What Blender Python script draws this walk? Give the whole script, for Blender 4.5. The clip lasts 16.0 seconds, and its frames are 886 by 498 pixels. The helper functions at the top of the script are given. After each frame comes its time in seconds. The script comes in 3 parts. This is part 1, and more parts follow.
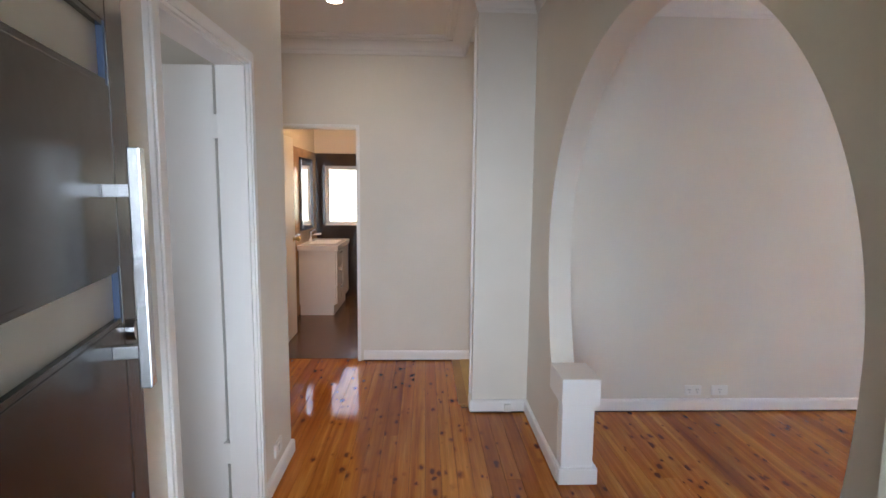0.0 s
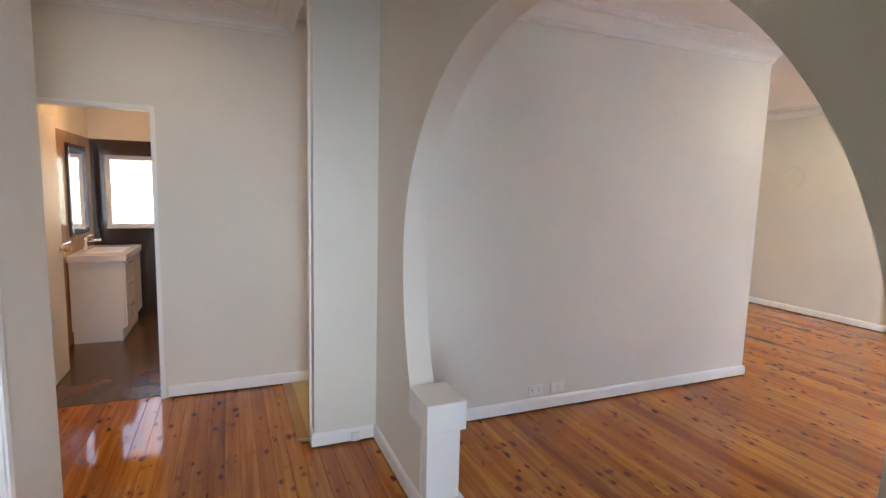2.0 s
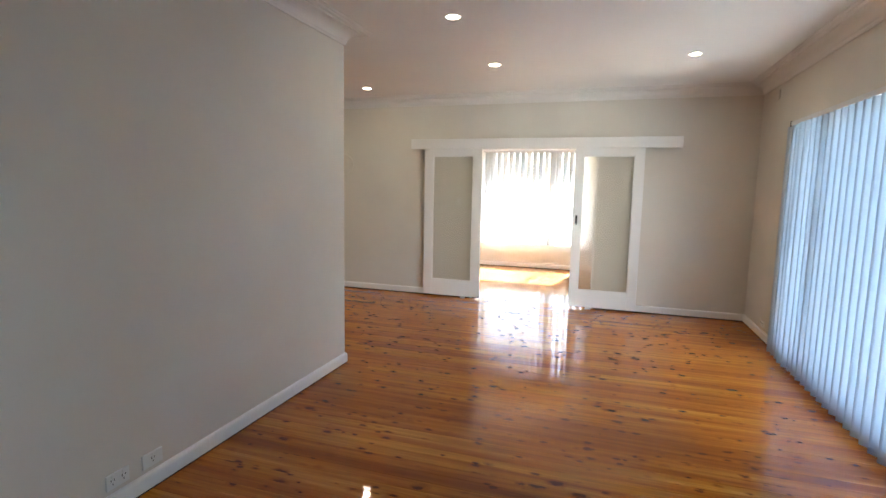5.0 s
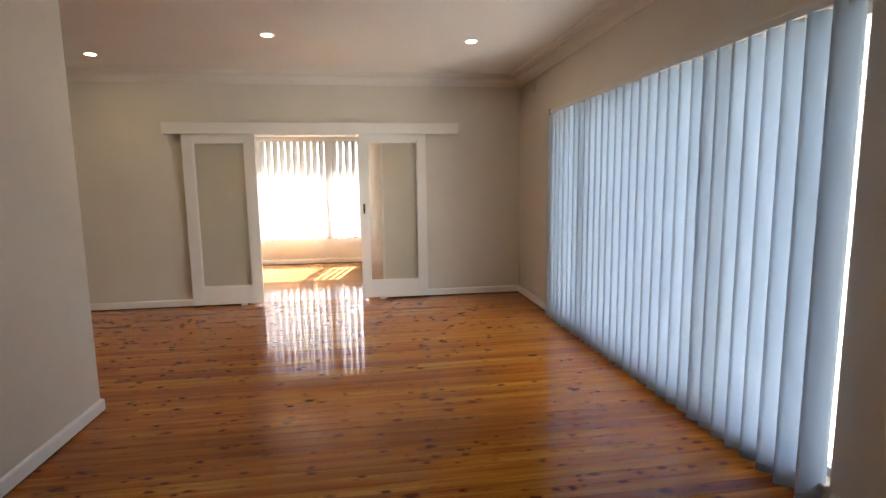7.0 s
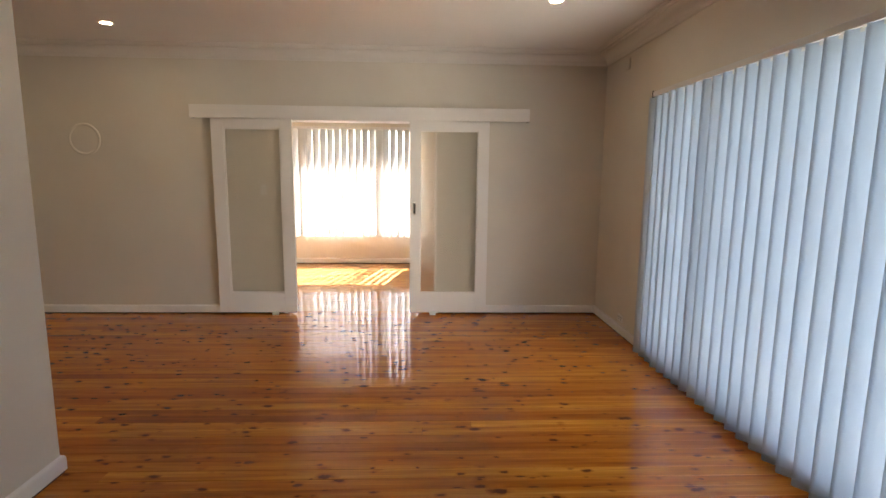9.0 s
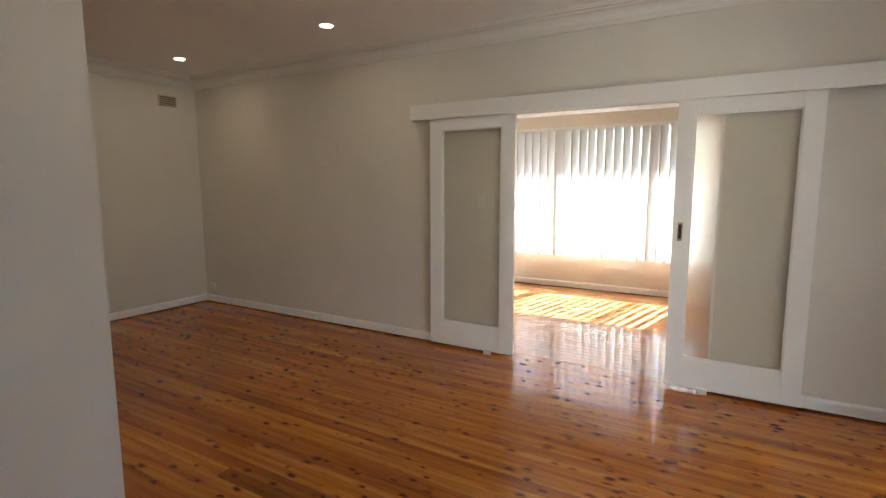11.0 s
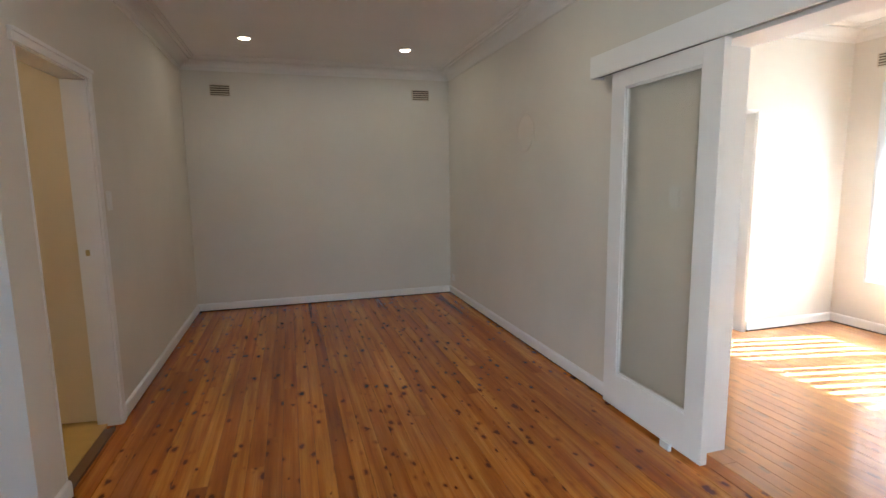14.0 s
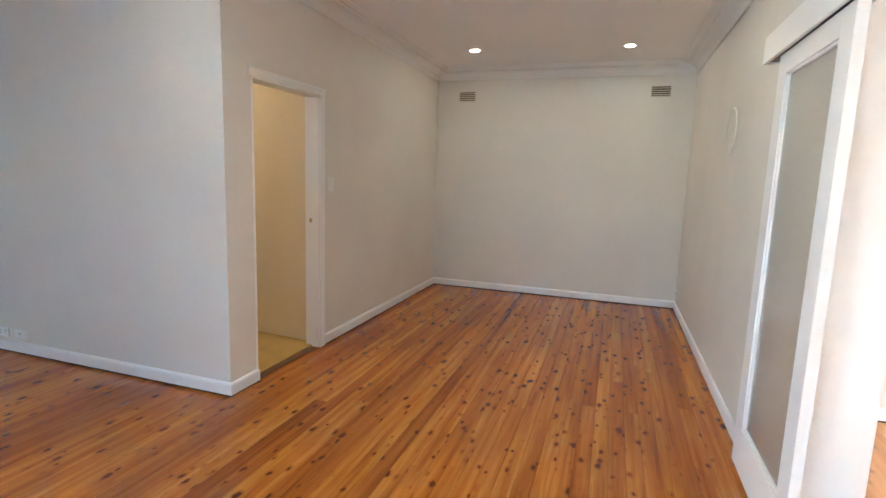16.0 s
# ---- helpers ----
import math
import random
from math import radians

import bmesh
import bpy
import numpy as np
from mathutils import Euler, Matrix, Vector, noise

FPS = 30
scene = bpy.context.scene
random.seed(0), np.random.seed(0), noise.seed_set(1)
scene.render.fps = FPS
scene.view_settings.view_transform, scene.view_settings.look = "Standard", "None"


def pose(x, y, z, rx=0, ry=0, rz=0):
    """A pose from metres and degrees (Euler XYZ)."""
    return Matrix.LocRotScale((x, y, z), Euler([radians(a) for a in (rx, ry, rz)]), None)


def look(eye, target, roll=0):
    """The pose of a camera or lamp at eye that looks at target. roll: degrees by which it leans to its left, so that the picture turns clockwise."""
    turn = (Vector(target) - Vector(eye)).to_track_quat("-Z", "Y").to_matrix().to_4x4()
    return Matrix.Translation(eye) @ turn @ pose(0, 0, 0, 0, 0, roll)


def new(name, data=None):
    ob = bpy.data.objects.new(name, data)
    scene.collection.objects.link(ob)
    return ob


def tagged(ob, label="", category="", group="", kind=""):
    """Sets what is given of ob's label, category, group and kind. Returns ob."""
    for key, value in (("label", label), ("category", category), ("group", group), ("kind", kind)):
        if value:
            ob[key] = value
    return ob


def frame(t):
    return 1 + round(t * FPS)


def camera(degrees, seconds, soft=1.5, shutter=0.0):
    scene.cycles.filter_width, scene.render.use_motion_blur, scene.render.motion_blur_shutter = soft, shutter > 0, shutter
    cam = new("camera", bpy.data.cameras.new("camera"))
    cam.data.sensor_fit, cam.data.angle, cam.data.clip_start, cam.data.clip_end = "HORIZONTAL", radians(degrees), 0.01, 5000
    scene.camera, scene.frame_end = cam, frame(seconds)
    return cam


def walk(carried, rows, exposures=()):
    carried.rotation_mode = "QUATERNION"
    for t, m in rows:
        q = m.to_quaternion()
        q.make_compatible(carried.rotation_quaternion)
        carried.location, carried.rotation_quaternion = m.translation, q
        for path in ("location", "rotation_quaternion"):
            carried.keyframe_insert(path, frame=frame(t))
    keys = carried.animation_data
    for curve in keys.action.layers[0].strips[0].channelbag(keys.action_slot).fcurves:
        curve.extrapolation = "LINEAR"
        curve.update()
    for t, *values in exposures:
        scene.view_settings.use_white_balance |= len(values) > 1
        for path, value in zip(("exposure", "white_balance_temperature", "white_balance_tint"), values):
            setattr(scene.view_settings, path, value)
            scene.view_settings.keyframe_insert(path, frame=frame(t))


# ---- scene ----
cam = camera(82.4, 16.0)
PATH = [
    (0, (0.544, 0.28, 1.538), (0.616, 2.266, 1.307), 0.6),
    (0.5, (0.555, 0.342, 1.536), (0.689, 2.325, 1.313), 0.8),
    (1, (0.529, 0.461, 1.528), (0.797, 2.428, 1.289), 1.1),
    (1.5, (0.456, 0.577, 1.576), (0.963, 2.494, 1.318), 1.5),
    (2, (0.44, 0.688, 1.574), (1.213, 2.518, 1.339), 1.5),
    (2.5, (0.515, 0.808, 1.556), (1.504, 2.531, 1.322), 1.7),
    (3, (0.6, 0.945, 1.563), (1.788, 2.537, 1.333), 1.7),
    (3.5, (0.681, 1.133, 1.531), (2.111, 2.51, 1.29), 2.0),
    (4, (0.67, 1.318, 1.53), (2.33, 2.405, 1.29), 2.0),
    (6.5, (1.092, 1.774, 1.493), (3.078, 1.748, 1.258), -0.5),
    (7, (1.14, 1.872, 1.459), (3.103, 1.585, 1.203), -0.8),
    (7.5, (1.264, 1.879, 1.496), (3.201, 1.495, 1.182), -0.6),
    (8, (1.531, 1.858, 1.52), (3.475, 1.515, 1.197), -0.0),
    (8.5, (1.804, 1.809, 1.519), (3.766, 1.573, 1.212), 0.7),
    (9, (2.15, 1.811, 1.518), (4.128, 1.738, 1.23), 0.6),
    (9.5, (2.503, 1.748, 1.48), (4.476, 1.959, 1.227), 0.6),
    (12, (4.313, 1.462, 1.511), (5.702, 2.88, 1.269), -0.4),
    (12.5, (4.633, 1.422, 1.474), (5.837, 3.003, 1.252), -0.2),
    (13, (4.94, 1.376, 1.47), (5.966, 3.076, 1.23), -1.2),
    (13.5, (5.328, 1.354, 1.455), (6.141, 3.164, 1.209), -1.4),
    (14, (5.664, 1.3, 1.46), (6.233, 3.198, 1.189), -0.8),
    (14.5, (6.033, 1.251, 1.448), (6.354, 3.205, 1.17), 0.1),
    (15, (6.377, 1.259, 1.436), (6.42, 3.24, 1.164), 0.8),
    (15.5, (6.63, 1.192, 1.442), (6.346, 3.152, 1.163), 1.5),
    (16, (6.86, 1.127, 1.461), (6.232, 3.005, 1.175), 1.9),
]
# the clip brightens in the hall and the dining end, and darkens before the bright windows
EXPOSURES = [(0.0, 4.92, 6350, 14), (2.0, 4.95, 6300, 13), (3.0, 4.95, 5900, 7), (3.5, 4.55, 5900, 6), (4.0, 4.36, 5900, 6), (6.5, 3.72, 7200, 15), (9.5, 3.5, 7600, 16), (12.5, 3.42, 5800, 5), (13.5, 3.66, 5750, 6), (14.5, 4.12, 5700, 8), (15.5, 4.58, 5650, 7), (16.0, 4.74, 5600, 7)]
walk(cam, [(t, look(eye, target, roll)) for t, eye, target, roll in PATH], EXPOSURES)

# ---- world, sun, exposure ----
SUN_TO = Vector((0.706, -0.141, 0.694)).normalized()      # towards the sun
world = bpy.data.worlds.new("sky")
scene.world = world
world.use_nodes = True
wn = world.node_tree.nodes
sky = wn.new("ShaderNodeTexSky")
sky.sky_type = "NISHITA"
sky.sun_disc = False
sky.sun_elevation = math.asin(SUN_TO.z)
sky.sun_rotation = math.atan2(SUN_TO.x, SUN_TO.y)
world.node_tree.links.new(sky.outputs[0], wn["Background"].inputs[0])
wn["Background"].inputs[1].default_value = 0.06

sun = new("sun", bpy.data.lights.new("sun", "SUN"))
sun.data.energy, sun.data.angle, sun.data.color = 5.0, radians(0.53), (1.0, 0.98, 0.94)
sun.matrix_world = look(SUN_TO * 30, (0, 0, 0))


def window_light(name, m, width, height, watts, colour):
    """An area lamp in a window's opening that stands for the sky outside it."""
    lamp = new(name, bpy.data.lights.new(name, "AREA"))
    lamp.data.shape, lamp.data.size, lamp.data.size_y = "RECTANGLE", width, height
    lamp.data.energy, lamp.data.color = watts, colour
    lamp.matrix_world = m
    return lamp


SUNROOM_SKY = window_light("sunroom_sky", look((10.97, 3.2, 1.4), (9, 3.2, 1.3)), 2.6, 1.75, 1.25, (0.93, 0.96, 1.0))
LIVING_SKY = window_light("living_sky", look((4.68, -0.36, 1.15), (4.68, 2, 1.15)), 3.0, 2.0, 3.8, (0.88, 0.965, 0.985))
BATH_SKY = window_light("bath_sky", look((-0.5, 7.60, 1.45), (-0.5, 5, 1.2)), 0.7, 0.75, 0.052, (1.0, 0.88, 0.74))
PORCH_SKY = window_light("porch_sky", look((0.48, 0.02, 1.15), (0.48, 3, 0.95)), 0.5, 1.9, 0.36, (0.76, 0.88, 1.0))
PORCH_SKY.data.spread = radians(62)
# fill lamp at an added, unseen window, brightens the back room
BACK_ROOM_FILL = window_light("back_room_fill", look((8.65, 7.33, 1.5), (8.65, 5, 1.3)), 1.0, 1.1, 0.6, (1.0, 0.94, 0.84))
# fill lamp at an unseen, assumed bedroom window, brightens the open door leaf
BEDROOM_FILL = window_light("bedroom_fill", look((-2.1, 0.42, 1.5), (-2.1, 2, 1.3)), 1.4, 1.1, 0.6, (0.82, 0.90, 1.0))


# ---- materials ----
def nodes_of(name):
    m = bpy.data.materials.new(name)
    m.use_nodes = True
    nt = m.node_tree
    return m, nt, nt.nodes["Principled BSDF"]


def node(nt, kind, **values):
    n = nt.nodes.new(kind)
    for k, v in values.items():
        key = int(k[1:]) if k[0] == "i" and k[1:].isdigit() else k
        n.inputs[key].default_value = v
    return n


def ramp(nt, fac, stops):
    r = nt.nodes.new("ShaderNodeValToRGB")
    while len(r.color_ramp.elements) < len(stops):
        r.color_ramp.elements.new(0.5)
    for e, (p, c) in zip(r.color_ramp.elements, stops):
        e.position, e.color = p, (*c, 1) if len(c) == 3 else c
    nt.links.new(fac, r.inputs[0])
    return r.outputs[0]


def mixed(nt, fac, a, b, blend="MIX"):
    m = nt.nodes.new("ShaderNodeMix")
    m.data_type, m.blend_type = "RGBA", blend
    for sock, v in ((m.inputs[0], fac), (m.inputs[6], a), (m.inputs[7], b)):
        if isinstance(v, (int, float)):
            sock.default_value = v
        elif isinstance(v, tuple):
            sock.default_value = (*v, 1)
        else:
            nt.links.new(v, sock)
    return m.outputs[2]


def calc(nt, op, a, b=0.0, clamp=False):
    m = nt.nodes.new("ShaderNodeMath")
    m.operation, m.use_clamp = op, clamp
    for sock, v in zip(m.inputs, (a, b)):
        if isinstance(v, (int, float)):
            sock.default_value = v
        else:
            nt.links.new(v, sock)
    return m.outputs[0]


def place(nt, scale=(1, 1, 1)):
    """World position, scaled along each axis."""
    g = nt.nodes.new("ShaderNodeNewGeometry")
    m = nt.nodes.new("ShaderNodeMapping")
    m.inputs["Scale"].default_value = scale
    nt.links.new(g.outputs["Position"], m.inputs[0])
    return m.outputs[0]


def noise_of(nt, vector, scale, detail=4.0, rough=0.55):
    n = node(nt, "ShaderNodeTexNoise", Scale=scale, Detail=detail, Roughness=rough)
    nt.links.new(vector, n.inputs["Vector"])
    return n.outputs["Fac"]


def bumped(nt, bsdf, height, strength, distance):
    b = node(nt, "ShaderNodeBump", Strength=strength, Distance=distance)
    nt.links.new(height, b.inputs["Height"])
    nt.links.new(b.outputs[0], bsdf.inputs["Normal"])


def painted(name, colour, rough, mottle=0.04, grain=0.15, scale=1.0, coat=0.0):
    """Paint with faint roller texture, slight mottling and uneven sheen."""
    m, nt, b = nodes_of(name)
    p = place(nt)
    big = noise_of(nt, p, 1.3 * scale, 3)
    dark = tuple(c * (1 - mottle) for c in colour)
    light = tuple(min(1, c * (1 + mottle)) for c in colour)
    nt.links.new(ramp(nt, big, [(0.3, dark), (0.7, light)]), b.inputs["Base Color"])
    fine = noise_of(nt, p, 160 * scale, 2)
    waves = noise_of(nt, p, 5 * scale, 2)
    bumped(nt, b, calc(nt, "ADD", calc(nt, "MULTIPLY", fine, 0.25), waves), grain, 0.006)
    r = calc(nt, "ADD", calc(nt, "MULTIPLY", waves, 0.12), rough - 0.06)
    nt.links.new(r, b.inputs["Roughness"])
    b.inputs["Coat Weight"].default_value = coat
    return m


def metal(name, colour, rough):
    m, nt, b = nodes_of(name)
    b.inputs["Metallic"].default_value = 1.0
    b.inputs["Base Color"].default_value = (*colour, 1)
    n = noise_of(nt, place(nt, (1, 1, 0.05)), 220, 3)
    nt.links.new(calc(nt, "ADD", calc(nt, "MULTIPLY", n, 0.14), rough - 0.05), b.inputs["Roughness"])
    return m


def glow(name, colour, strength):
    m, nt, b = nodes_of(name)
    b.inputs["Base Color"].default_value = (*colour, 1)
    b.inputs["Emission Color"].default_value = (*colour, 1)
    b.inputs["Emission Strength"].default_value = strength
    return m


def glass(name, colour=(1, 1, 1), rough=0.0, ior=1.45):
    m, nt, b = nodes_of(name)
    b.inputs["Base Color"].default_value = (*colour, 1)
    b.inputs["Transmission Weight"].default_value = 1.0
    b.inputs["Roughness"].default_value = rough
    b.inputs["IOR"].default_value = ior
    return m


def boards(name, pale=0.0):
    """Polished cypress boards along y: warm grain, dark knots, gloss coat; pale mixes in a light tan for painted-in
    glare.
    """
    m, nt, b = nodes_of(name)
    info = nt.nodes.new("ShaderNodeObjectInfo")
    rnd = info.outputs["Random"]
    g = nt.nodes.new("ShaderNodeNewGeometry")
    shift = nt.nodes.new("ShaderNodeCombineXYZ")
    nt.links.new(calc(nt, "MULTIPLY", rnd, 37.0), shift.inputs[1])
    nt.links.new(calc(nt, "MULTIPLY", rnd, 91.0), shift.inputs[2])
    add = nt.nodes.new("ShaderNodeVectorMath")
    nt.links.new(g.outputs["Position"], add.inputs[0])
    nt.links.new(shift.outputs[0], add.inputs[1])

    def scaled(s):
        mp = nt.nodes.new("ShaderNodeMapping")
        mp.inputs["Scale"].default_value = s
        nt.links.new(add.outputs[0], mp.inputs[0])
        return mp.outputs[0]

    streak = noise_of(nt, scaled((19, 0.8, 1)), 1.0, 5, 0.62)
    fine = noise_of(nt, scaled((150, 4, 1)), 1.0, 3, 0.6)
    base = ramp(nt, streak, [(0.30, (0.27, 0.068, 0.008)), (0.45, (0.45, 0.138, 0.015)), (0.60, (0.58, 0.208, 0.028)), (0.78, (0.74, 0.325, 0.065))])
    tone = ramp(nt, rnd, [(0.0, (0.52, 0.38, 0.32)), (0.05, (0.80, 0.70, 0.64)), (0.35, (0.96, 0.92, 0.88)), (0.75, (1.05, 1.08, 1.04)), (1.0, (1.15, 1.28, 1.20))])
    col = mixed(nt, 1.0, base, tone, "MULTIPLY")
    col = mixed(nt, calc(nt, "MULTIPLY", calc(nt, "SUBTRACT", fine, 0.45, True), 1.1, True), col, (0.22, 0.07, 0.016))
    # knots: scattered dark ovals with a reddish halo
    wob = node(nt, "ShaderNodeTexNoise", Scale=26.0, Detail=3.0)
    nt.links.new(add.outputs[0], wob.inputs["Vector"])
    for size, keep, halo in ((8.5, 0.62, 0.28), (14.5, 0.78, 0.34)):
        v = node(nt, "ShaderNodeTexVoronoi", Scale=1.0, Randomness=1.0)
        jit = nt.nodes.new("ShaderNodeVectorMath")
        jit.operation = "MULTIPLY_ADD"
        nt.links.new(wob.outputs["Color"], jit.inputs[0])
        jit.inputs[1].default_value = (0.34, 0.34, 0.0)
        nt.links.new(scaled((size * 1.15, size * 0.6, 0.0)), jit.inputs[2])
        nt.links.new(jit.outputs[0], v.inputs["Vector"])
        seed = nt.nodes.new("ShaderNodeSeparateColor")
        nt.links.new(v.outputs["Color"], seed.inputs[0])
        on = calc(nt, "LESS_THAN", seed.outputs[0], keep)
        reach = calc(nt, "MULTIPLY", calc(nt, "ADD", seed.outputs[1], 0.35), halo)
        rim = calc(nt, "SUBTRACT", 1.0, calc(nt, "DIVIDE", v.outputs["Distance"], reach), True)
        col = mixed(nt, calc(nt, "MULTIPLY", calc(nt, "MULTIPLY", rim, 1.3, True), on), col, (0.25, 0.056, 0.007))
        core = calc(nt, "MULTIPLY", calc(nt, "SUBTRACT", rim, 0.38, True), 5.0, True)
        col = mixed(nt, calc(nt, "MULTIPLY", calc(nt, "MULTIPLY", core, on), 0.94), col, (0.10, 0.024, 0.005))
    # glare that washes out the sunlit boards, put into the base colour
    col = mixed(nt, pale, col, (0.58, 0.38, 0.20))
    nt.links.new(col, b.inputs["Base Color"])
    wear = noise_of(nt, place(nt), 2.2, 4)
    nt.links.new(calc(nt, "ADD", calc(nt, "MULTIPLY", wear, 0.06), 0.03), b.inputs["Roughness"])
    cup = noise_of(nt, scaled((9, 0.5, 1)), 1.0, 2)
    bumped(nt, b, calc(nt, "ADD", cup, calc(nt, "MULTIPLY", fine, 0.04)), 0.13, 0.005)
    b.inputs["IOR"].default_value = 1.45
    return m


def tiled(name, colour, rough):
    """Glossy glazed tile surface with slight waviness."""
    m, nt, b = nodes_of(name)
    p = place(nt)
    n = noise_of(nt, p, 3.0, 4)
    col = ramp(nt, n, [(0.3, tuple(c * 0.75 for c in colour)), (0.7, tuple(min(1, c * 1.2) for c in colour))])
    nt.links.new(col, b.inputs["Base Color"])
    b.inputs["Roughness"].default_value = rough
    bumped(nt, b, noise_of(nt, p, 9, 2), 0.05, 0.01)
    return m


def blind_cloth(name, colour, through_colour, share):
    """Woven polyester: part of the light passes through it, scattered."""
    m, nt, b = nodes_of(name)
    weave = noise_of(nt, place(nt, (1, 1, 0.2)), 420, 2)
    col = ramp(nt, weave, [(0.3, tuple(c * 0.93 for c in colour)), (0.7, colour)])
    nt.links.new(col, b.inputs["Base Color"])
    b.inputs["Roughness"].default_value = 0.8
    bumped(nt, b, weave, 0.2, 0.001)
    t = nt.nodes.new("ShaderNodeBsdfTranslucent")
    t.inputs[0].default_value = (*through_colour, 1)
    mix = nt.nodes.new("ShaderNodeMixShader")
    mix.inputs[0].default_value = share
    nt.links.new(b.outputs[0], mix.inputs[1])
    nt.links.new(t.outputs[0], mix.inputs[2])
    nt.links.new(mix.outputs[0], nt.nodes["Material Output"].inputs[0])
    return m


WALL = painted("wall_paint", (0.73, 0.693, 0.622), 0.62)
KITCHEN_WALL = painted("kitchen_paint", (0.72, 0.62, 0.42), 0.6)
CEIL = painted("ceiling_paint", (0.86, 0.845, 0.81), 0.8, 0.02)
TRIM = painted("trim_gloss", (0.86, 0.85, 0.83), 0.36, 0.02, 0.06)
CORNICE = painted("plaster_cornice", (0.80, 0.78, 0.74), 0.6, 0.02, 0.08)
WOOD = boards("cypress_boards")
# same timber as WOOD, lightened to stand for sunroom glare
GLARE_WOOD = boards("glare_washed_cypress_boards", 0.5)
GAP = painted("dark_gap", (0.03, 0.016, 0.008), 0.9)
VINYL = painted("kitchen_vinyl", (0.62, 0.41, 0.12), 0.35, 0.12, 0.05, 3)
BATH_FLOOR = tiled("bath_floor_tile", (0.11, 0.060, 0.034), 0.25)
BATH_DARK = tiled("brown_tile", (0.030, 0.017, 0.012), 0.2)
BATH_TAN = tiled("tan_tile", (0.42, 0.27, 0.15), 0.16)
CHROME = metal("brushed_chrome", (0.72, 0.74, 0.76), 0.22)
POLISHED = metal("polished_chrome", (0.85, 0.85, 0.86), 0.08)
BRASS = metal("aged_brass", (0.55, 0.42, 0.2), 0.3)
DARK_METAL = metal("dark_metal", (0.12, 0.12, 0.12), 0.4)
ALU = painted("window_frame_white", (0.78, 0.79, 0.80), 0.4, 0.02, 0.03)
DOOR_DARK = painted("front_door_paint", (0.025, 0.022, 0.020), 0.22, 0.15, 0.12, 4)
# blue of the sky's reflection, painted onto the dark beads
SLOT_SKY_TINT = painted("bead_sky_tint", (0.10, 0.16, 0.30), 0.35)
FROST = glass("frosted_glass", (0.94, 0.92, 0.88), 0.25)
FROST.node_tree.nodes["Principled BSDF"].inputs["Transmission Weight"].default_value = 0.93
SLOT_GLASS = glass("door_glass", (0.80, 0.82, 0.77), 0.35)
SLOT_GLASS.node_tree.nodes["Principled BSDF"].inputs["Transmission Weight"].default_value = 0.6
BATH_GLASS = glass("bath_glass", (0.55, 0.50, 0.44), 0.4)
CLEAR = glass("window_glass", (1, 1, 1), 0.0, 1.1)
MIRROR = metal("mirror_silver", (0.9, 0.9, 0.9), 0.02)
PLASTIC = painted("white_plastic", (0.80, 0.80, 0.77), 0.3, 0.01, 0.02)
SLOT_BLACK = painted("socket_black", (0.02, 0.02, 0.02), 0.5)
VENT_DARK = painted("vent_shadow", (0.11, 0.075, 0.045), 0.8)
VENT_CREAM = painted("vent_cream", (0.62, 0.56, 0.46), 0.6)
LED = glow("led_disc", (1.0, 0.84, 0.58), 10)
LED_HALL = glow("hall_led_disc", (1.0, 0.80, 0.54), 8.0)
# disc of an added kitchen lamp, strong enough to warm the kitchen door
KITCHEN_FILL = glow("kitchen_fill_disc", (1.0, 0.74, 0.45), 34)
LED_BATH = glow("bath_lamp_disc", (1.0, 0.56, 0.25), 36)
CLOTH = blind_cloth("blind_cloth", (0.62, 0.665, 0.72), (0.64, 0.73, 0.83), 0.58)
SUN_CLOTH = blind_cloth("sunroom_blind_cloth", (0.74, 0.76, 0.77), (0.76, 0.79, 0.82), 0.26)
LAMINATE = painted("vanity_laminate", (0.78, 0.74, 0.70), 0.3, 0.02, 0.02)
CERAMIC = painted("basin_ceramic", (0.85, 0.84, 0.82), 0.12, 0.01, 0.0)


# ---- mesh helpers ----
def mesh_of(name, bm, material, smooth=False):
    me = bpy.data.meshes.new(name)
    bmesh.ops.recalc_face_normals(bm, faces=bm.faces)
    bm.to_mesh(me)
    bm.free()
    me.materials.append(material)
    if smooth:
        for p in me.polygons:
            p.use_smooth = True
    return me


def thing(name, label, category, bm=None, material=None, group="", kind="", at=(0, 0, 0), smooth=False):
    ob = new(name, mesh_of(name, bm, material, smooth) if bm else None)
    ob.location = at
    return tagged(ob, label, category, group, kind)


def part(name, bm, material, parent, label="", smooth=False):
    ob = new(name, mesh_of(name, bm, material, smooth))
    ob.parent = parent
    return tagged(ob, label)


def add_box(bm, x0, x1, y0, y1, z0, z1, bevel=0.0):
    made = bmesh.ops.create_cube(bm, size=1.0)["verts"]
    for v in made:
        v.co = Vector(((x0 + x1) / 2 + v.co.x * (x1 - x0), (y0 + y1) / 2 + v.co.y * (y1 - y0), (z0 + z1) / 2 + v.co.z * (z1 - z0)))
    if bevel:
        edges = {e for v in made for e in v.link_edges}
        bmesh.ops.bevel(bm, geom=list(edges), offset=bevel, segments=2, affect="EDGES", profile=0.7)
    return bm


def box(x0, x1, y0, y1, z0, z1, bevel=0.0):
    return add_box(bmesh.new(), x0, x1, y0, y1, z0, z1, bevel)


def add_tube(bm, a, b, radius, radius2=None, seg=16):
    a, b = Vector(a), Vector(b)
    m = Matrix.Translation((a + b) / 2) @ (b - a).to_track_quat("Z", "Y").to_matrix().to_4x4()
    bmesh.ops.create_cone(bm, cap_ends=True, segments=seg, radius1=radius, radius2=radius if radius2 is None else radius2, depth=(b - a).length, matrix=m)
    return bm


